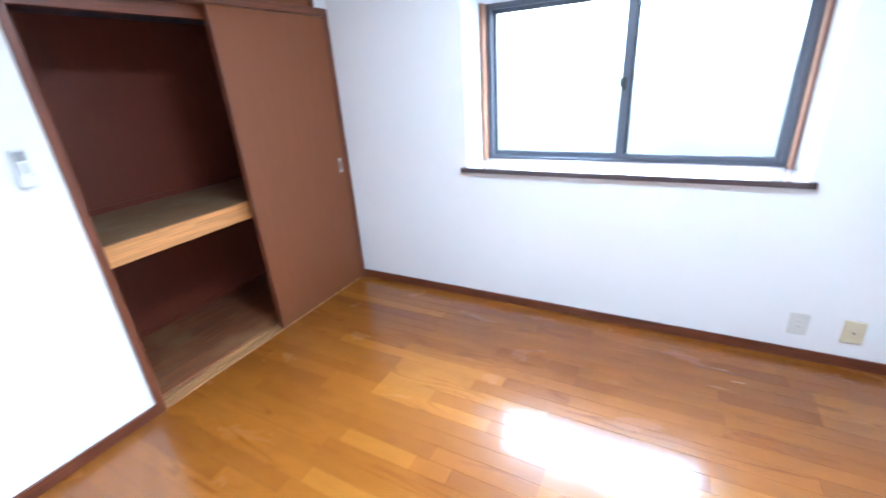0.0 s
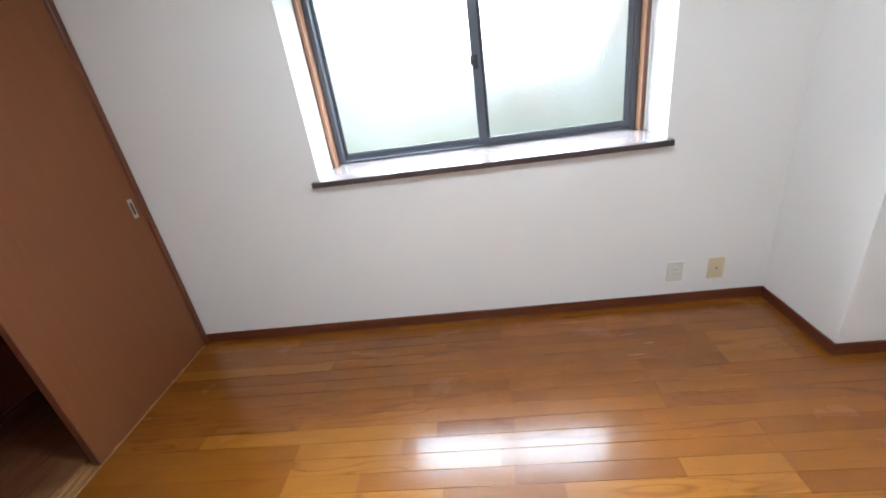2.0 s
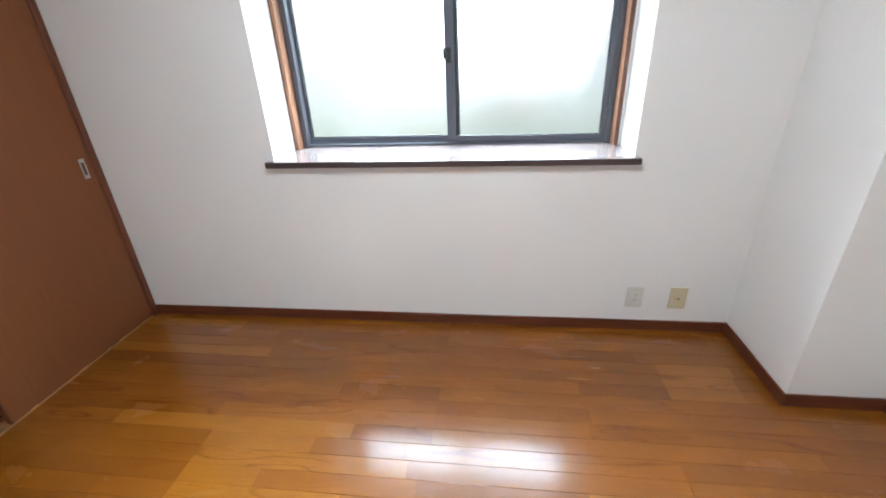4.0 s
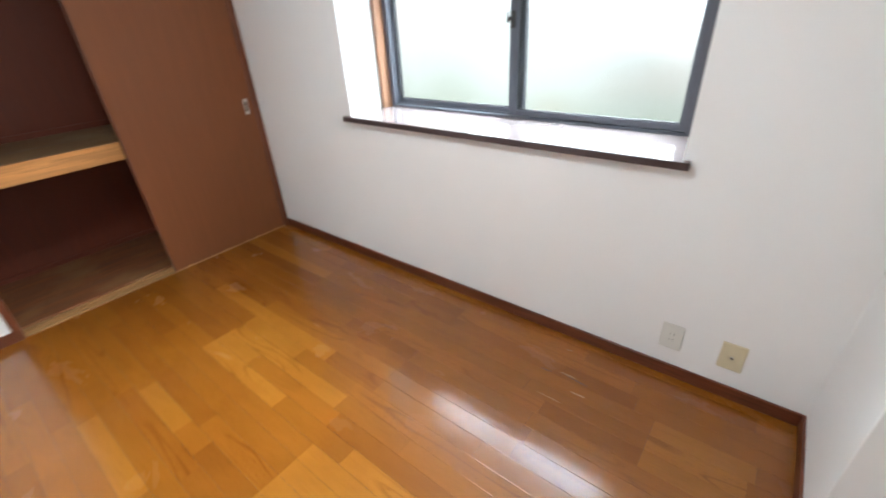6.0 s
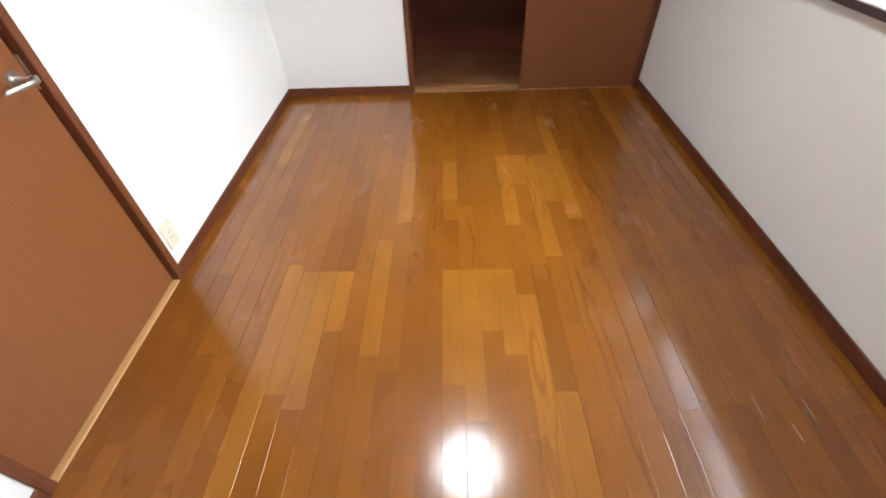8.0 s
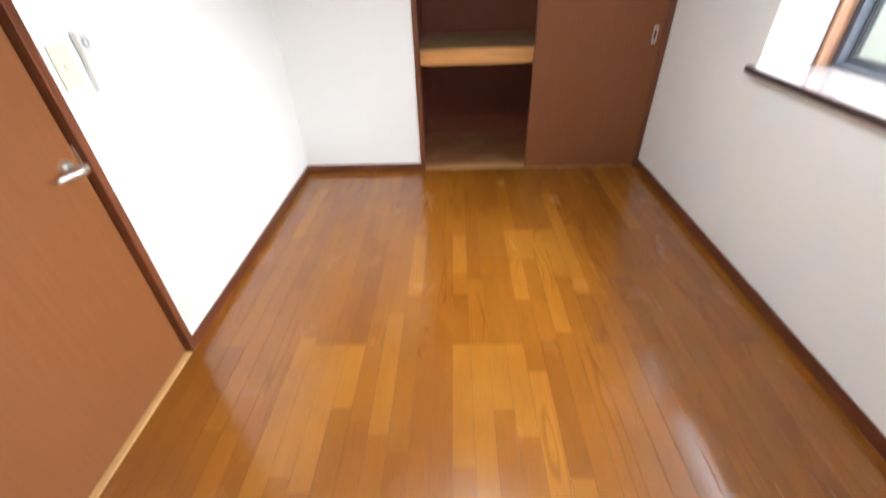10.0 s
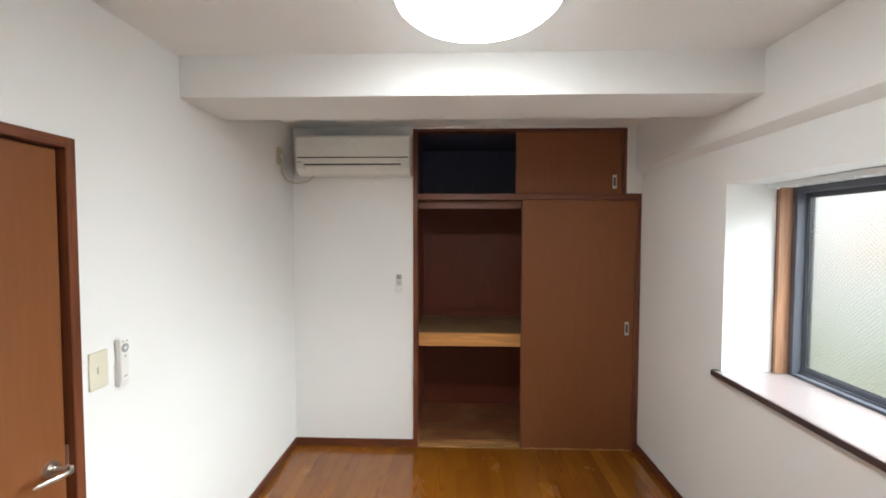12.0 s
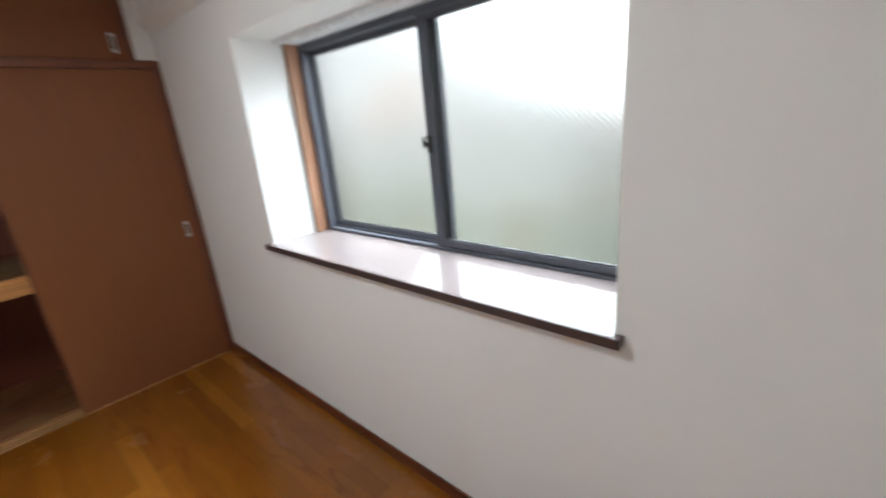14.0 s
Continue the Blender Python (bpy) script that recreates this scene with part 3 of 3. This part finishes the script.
sliding_door(XW - 0.040, 1.250, CUY1 - 0.040, CZL + 0.002, CZT - 0.023, 2.015, False)

# ---- air conditioner ----
ay0, ay1 = -0.340, 0.465
ac = thing("air_conditioner", (XW, 0.06, 2.050), "cream wall-mounted split air conditioner above the plain wall", "air conditioner")
part("housing", prism([(XW, 2.052), (XW, 2.325), (-1.86, 2.325), (-1.815, 2.318), (-1.800, 2.300), (-1.800, 2.120), (-1.803, 2.082), (-1.835, 2.052), (-1.90, 2.044)], "y", ay0, ay1, 0.006), M_ACWHITE, ac)
part("front_panel", prism([(-1.803, 2.168), (-1.803, 2.306), (-1.798, 2.312), (-1.788, 2.300), (-1.782, 2.250), (-1.781, 2.170), (-1.785, 2.166)], "y", ay0 + 0.004, ay1 - 0.004, 0.002), M_ACWHITE, ac, "smooth cream front panel")
part("lower_panel", prism([(-1.803, 2.120), (-1.803, 2.158), (-1.782, 2.158), (-1.784, 2.120)], "y", ay0 + 0.004, ay1 - 0.004, 0.002), M_ACWHITE, ac)
part("slot", boxes((-1.802, -1.796, ay0 + 0.01, ay1 - 0.01, 2.157, 2.169)), M_DARK, ac, "dark air slot")
part("slot", boxes((-1.806, -1.796, ay0 + 0.06, ay1 - 0.06, 2.104, 2.121)), M_DARK, ac, "dark air slot")
part("louvre", prism([(-1.800, 2.108), (-1.790, 2.110), (-1.788, 2.096), (-1.806, 2.066), (-1.814, 2.066)], "y", ay0 + 0.065, ay1 - 0.065, 0.0015), M_ACWHITE, ac, "cream outlet flap")
for a, b in ((ay0 + 0.004, ay0 + 0.062), (ay1 - 0.062, ay1 - 0.004)):
    part("end_cap", prism([(-1.802, 2.118), (-1.785, 2.118), (-1.790, 2.086), (-1.812, 2.064)], "y", a, b, 0.0015), M_ACWHITE, ac)
part("logo_bar", boxes((-1.7838, -1.7822, ay0 + 0.012, ay0 + 0.05, 2.128, 2.134)), M_GREY, ac)
for k in range(4):
    part("indicator", cyl(bmesh.new(), (-1.784, ay1 - 0.09 + 0.016 * k, 2.139), (-1.7815, ay1 - 0.09 + 0.016 * k, 2.139), 0.003, segments=10), M_GREY, ac)


def tube(name, points, r, material, parent=None):
    cu = bpy.data.curves.new(name, "CURVE")
    cu.dimensions, cu.bevel_depth, cu.bevel_resolution, cu.resolution_u = "3D", r, 3, 8
    sp = cu.splines.new("BEZIER")
    sp.bezier_points.add(len(points) - 1)
    for b, p in zip(sp.bezier_points, points):
        b.co = p
        b.handle_left_type = b.handle_right_type = "AUTO"
    cu.materials.append(material)
    ob = new(name, cu)
    ob.parent = parent
    if parent is not None:
        ob.matrix_parent_inverse = parent.matrix_basis.inverted()
    return ob


tube("power_cord", [(-1.90, -0.24, 2.05), (-1.90, -0.32, 2.005), (-1.865, -0.405, 2.0), (-1.80, -0.430, 2.04), (-1.762, -0.425, 2.10), (-1.757, -0.416, 2.15)], 0.0065, M_CABLE, ac)


def wall_plate(name, m, w, h, material, label, category):
    """A rounded cover plate that faces local -y, at the pose m."""
    ob = tagged(new(name, None), label, category)
    ob.matrix_basis = m
    b = bmesh.new()
    box(b, -w / 2, w / 2, -0.008, 0, -h / 2, h / 2, bevel=0.0035, segments=3)
    p = new("plate", mesh("plate", b, material))
    p.parent = ob
    return ob


def sub(name, bm, material, parent, label=""):
    ob = new(name, mesh(name, bm, material))
    ob.parent = parent
    return tagged(ob, label)


def slots(parent, zs, material):
    for z in zs:
        sub("insert", boxes((-0.015, 0.015, -0.0088, -0.006, z - 0.012, z + 0.012), bevel=0.001), material, parent)
        for dx in (-0.006, 0.006):
            sub("slot", boxes((dx - 0.0013, dx + 0.0013, -0.0092, -0.0085, z - 0.0035, z + 0.0035)), M_DARK, parent)


acp = wall_plate("air_conditioner_outlet", pose(-1.757, YS, 2.167, 0, 0, 180), 0.070, 0.120, M_BEIGE, "beige wall outlet feeding the air conditioner", "outlet")
sub("plug", boxes((-0.017, 0.017, -0.034, -0.006, -0.016, 0.016), bevel=0.004, segments=2), M_CABLE, acp, "cream plug")

p = wall_plate("power_outlet", pose(0.788, YN, 0.203), 0.082, 0.120, M_OFFWHITE, "white double power outlet above the baseboard", "outlet")
slots(p, (-0.014, 0.014), M_OFFWHITE)
p = wall_plate("antenna_socket", pose(1.000, YN, 0.203), 0.082, 0.122, M_BEIGE, "beige antenna socket above the baseboard", "socket")
sub("connector", cyl(bmesh.new(), (0, -0.007, 0), (0, -0.014, 0), 0.0065, 0.0055, 18), M_STEEL, p, "metal coaxial connector")
sub("core", cyl(bmesh.new(), (0, -0.0135, 0), (0, -0.0145, 0), 0.0045, segments=12), M_DARK, p)
sub("insert", boxes((-0.013, 0.013, -0.0095, -0.006, -0.014, 0.014), bevel=0.0015), M_BEIGE, p)
p = wall_plate("power_outlet", pose(-0.235, YS, 0.19, 0, 0, 180), 0.074, 0.120, M_CREAM, "beige double power outlet beside the door frame", "outlet")
slots(p, (-0.014, 0.014), M_CREAM)
p = wall_plate("light_switch", pose(-0.243, YS, 1.164, 0, 0, 180), 0.076, 0.130, M_CREAM, "beige light switch plate beside the door", "switch")
sub("rocker", boxes((-0.010, 0.010, -0.0125, -0.006, -0.012, 0.012), bevel=0.002, segments=2), M_CREAM, p, "small cream rocker")

# lamp remote in its holder
r = thing("lamp_remote", (-0.333, YS, 1.162), "white lamp remote control in a wall holder", "remote control")
part("holder", boxes((-0.356, -0.312, YS, YS + 0.022, 1.078, 1.162), bevel=0.004, segments=2), M_WHITE, r, "white plastic holder")
body = part("body", boxes((-0.354, -0.313, YS + 0.003, YS + 0.026, 1.092, 1.252), bevel=0.005, segments=3), M_WHITE, r)
part("button_ring", cyl(bmesh.new(), (-0.334, YS + 0.025, 1.217), (-0.334, YS + 0.0275, 1.217), 0.0172, 0.0162, 28), M_GREY, body, "round grey button")
part("button", cyl(bmesh.new(), (-0.334, YS + 0.027, 1.217), (-0.334, YS + 0.0290, 1.217), 0.006, segments=16), M_WHITE, body)
for dx, dz in ((-0.009, 1.242), (0.009, 1.242), (0.0, 1.187)):
    part("button", cyl(bmesh.new(), (-0.334 + dx, YS + 0.025, dz), (-0.334 + dx, YS + 0.0275, dz), 0.003, segments=12), M_GREY, body)
part("logo_bar", boxes((-0.342, -0.326, YS + 0.0255, YS + 0.0266, 1.112, 1.116)), M_GREY, body)

# air conditioner remote on the west wall
r = thing("air_conditioner_remote", (XW, 0.362, 1.262), "small white air conditioner remote in a wall holder", "remote control")
part("holder", boxes((XW, XW + 0.024, 0.335, 0.389, 1.192, 1.237), bevel=0.004, segments=2), M_WHITE, r, "white plastic holder")
body = part("body", boxes((XW + 0.003, XW + 0.021, 0.340, 0.384, 1.202, 1.330), bevel=0.005, segments=3), M_WHITE, r)
part("screen", boxes((XW + 0.020, XW + 0.0222, 0.345, 0.379, 1.288, 1.322), bevel=0.001), M_GREY, body, "grey display")
part("button_field", boxes((XW + 0.020, XW + 0.0226, 0.346, 0.378, 1.242, 1.280), bevel=0.001), plain("button_grey", (0.55, 0.55, 0.54), 0.45), body, "pale grey buttons")

# ---- ceiling lamp ----
LX, LY = -0.17, 0.86
lamp = thing("ceiling_lamp", (LX, LY, H), "round white ceiling lamp, lit, with a shallow dome", "ceiling lamp")
part("rim", lathe([(0, H), (0.255, H), (0.262, H - 0.008), (0.262, H - 0.062), (0.256, H - 0.066), (0, H - 0.066)], (LX, LY)), M_WHITE, lamp)
part("diffuser", lathe([(0, H - 0.066), (0.256, H - 0.066), (0.252, H - 0.078), (0.225, H - 0.100), (0.17, H - 0.115), (0.09, H - 0.123), (0, H - 0.125)], (LX, LY), 64), M_LAMP, lamp, "glowing milky dome", smooth=True)

# ---- floor strips ----
PITCH, STRIP, LENGTH, JOINT = 0.308, 0.077, 1.85, -0.175
FORCED = {(-1, 0): [(-0.376, 0.248, 2)], (-1, 1): [(-1.05, -0.50, 2)], (0, 0): [(-1.045, -0.68, 2), (-0.175, 0.37, 2)], (0, 1): [(-0.175, 0.5, 2)], (0, 2): [(-0.175, 0.148, 2), (0.148, 0.75, 1)], (0, 3): [(-0.175, 0.255, 2)],
          (-2, 0): [(-0.178, 0.40, 2)], (-2, 1): [(-0.178, 0.45, 2)], (-2, 2): [(-0.178, 0.14, 2)], (1, 0): [(-1.10, -0.465, 2)], (1, 1): [(-1.10, -0.80, 2), (-0.80, -0.20, 1)], (1, 2): [(-1.10, -0.245, 2)], (1, 3): [(-1.10, -0.645, 2)],
          (3, 0): [(0.83, 1.14, 2)], (3, 1): [(0.83, 1.14, 2)], (3, 2): [(0.83, 1.16, 2)], (-2, 3): [(0.2, 0.9, 0)], (-1, 2): [(-0.1, 0.6, 0)]}
rng = random.Random(11)


def strip_piece(x0, x1, y0, y1, tone):
    x, y = (x0 + x1) / 2, (y0 + y1) / 2
    a, b = (x1 - x0) / 2 - 0.0003, (y1 - y0) / 2 - 0.0005
    c = 0.0008
    v = [(sx * a, sy * (b - k), z) for z, k in ((-0.006, 0), (-0.0003, 0), (0, c)) for sx, sy in ((-1, -1), (1, -1), (1, 1), (-1, 1))]
    f = [(8, 9, 10, 11), (3, 2, 1, 0)] + [(n + i, n + (i + 1) % 4, n + 4 + (i + 1) % 4, n + 4 + i) for n in (0, 4) for i in range(4)]
    d = bpy.data.meshes.new("floor_strip")
    d.from_pydata(v, [], f)
    d.materials.append(M_OAK[tone])
    ob = new("floor_strip", d)
    ob.location = (x, y, 0)
    ob.parent = floor


for k in range(-4, 5):
    for s in range(4):
        ya, yb = 0.716 + PITCH * k + STRIP * s, 0.716 + PITCH * k + STRIP * (s + 1)
        ya, yb = max(ya, YS), min(yb, YN)
        if yb - ya < 0.01:
            continue
        xend = XE if ya < COLY else min(XE, COLX + 0.02)
        start = JOINT - (LENGTH / 2 if k % 2 else 0)
        ends = [start + LENGTH * i for i in range(-3, 4)]
        cuts = set(ends)
        for a, b in zip(ends, ends[1:]):
            p = a + rng.uniform(0.3, 0.95)
            while p < b - 0.25:
                cuts.add(p)
                p += rng.uniform(0.55, 1.1)
        forced = FORCED.get((k, s), [])
        for a, b, _ in forced:
            cuts = {c for c in cuts if c <= a - 0.12 or c >= b + 0.12} | {a, b}
        cuts = [XW] + sorted(c for c in cuts if XW + 0.06 < c < xend - 0.06) + [xend]
        for a, b in zip(cuts, cuts[1:]):
            mid = (a + b) / 2
            tone = next((t for fa, fb, t in forced if fa < mid < fb), None)
            if tone is None:
                tone = rng.choices((0, 1, 2), (0.3, 0.65, 0.05))[0]
            strip_piece(a, b, ya, yb, tone)

# ---- scratches in the varnish below the window ----
M_SCRATCH = timber("bare_wood_scratch", (0.36, 0.20, 0.065), "x", (0.6, 0.7), 0.3)
M_GOUGE = timber("dark_gouge", (0.06, 0.026, 0.009), "x", (0.6, 0.7), 0.3)


def scratch(x0, y0, x1, y1, w, material):
    """A raised splinter line, tapered at both ends."""
    dx, dy = x1 - x0, y1 - y0
    n = math.hypot(dx, dy)
    ux, uy = -dy / n * w, dx / n * w
    bm = bmesh.new()
    outline = [(0, 0), (0.2, 0.8), (0.45, 0.5), (0.7, 1), (1, 0), (0.75, -0.7), (0.5, -1), (0.22, -0.4)]
    lo = [bm.verts.new((x0 + dx * a + ux * b, y0 + dy * a + uy * b, 0)) for a, b in outline]
    hi = [bm.verts.new((v.co.x, v.co.y, 0.0006)) for v in lo]
    bm.faces.new(hi)
    for i in range(8):
        bm.faces.new((lo[i], lo[(i + 1) % 8], hi[(i + 1) % 8], hi[i]))
    bmesh.ops.recalc_face_normals(bm, faces=bm.faces)
    part("scratch", bm, material, floor, "thin scratch in the varnish")


scratch(0.401, 1.742, 0.512, 1.740, 0.0016, M_SCRATCH)
scratch(0.421, 1.898, 0.515, 1.900, 0.0020, M_SCRATCH)
scratch(0.505, 1.818, 0.576, 1.822, 0.0032, M_SCRATCH)
scratch(0.390, 2.047, 0.424, 2.052, 0.0016, M_SCRATCH)
scratch(0.352, 1.873, 0.400, 1.878, 0.0030, M_GOUGE)
scratch(0.440, 1.894, 0.570, 1.884, 0.0025, M_GOUGE)
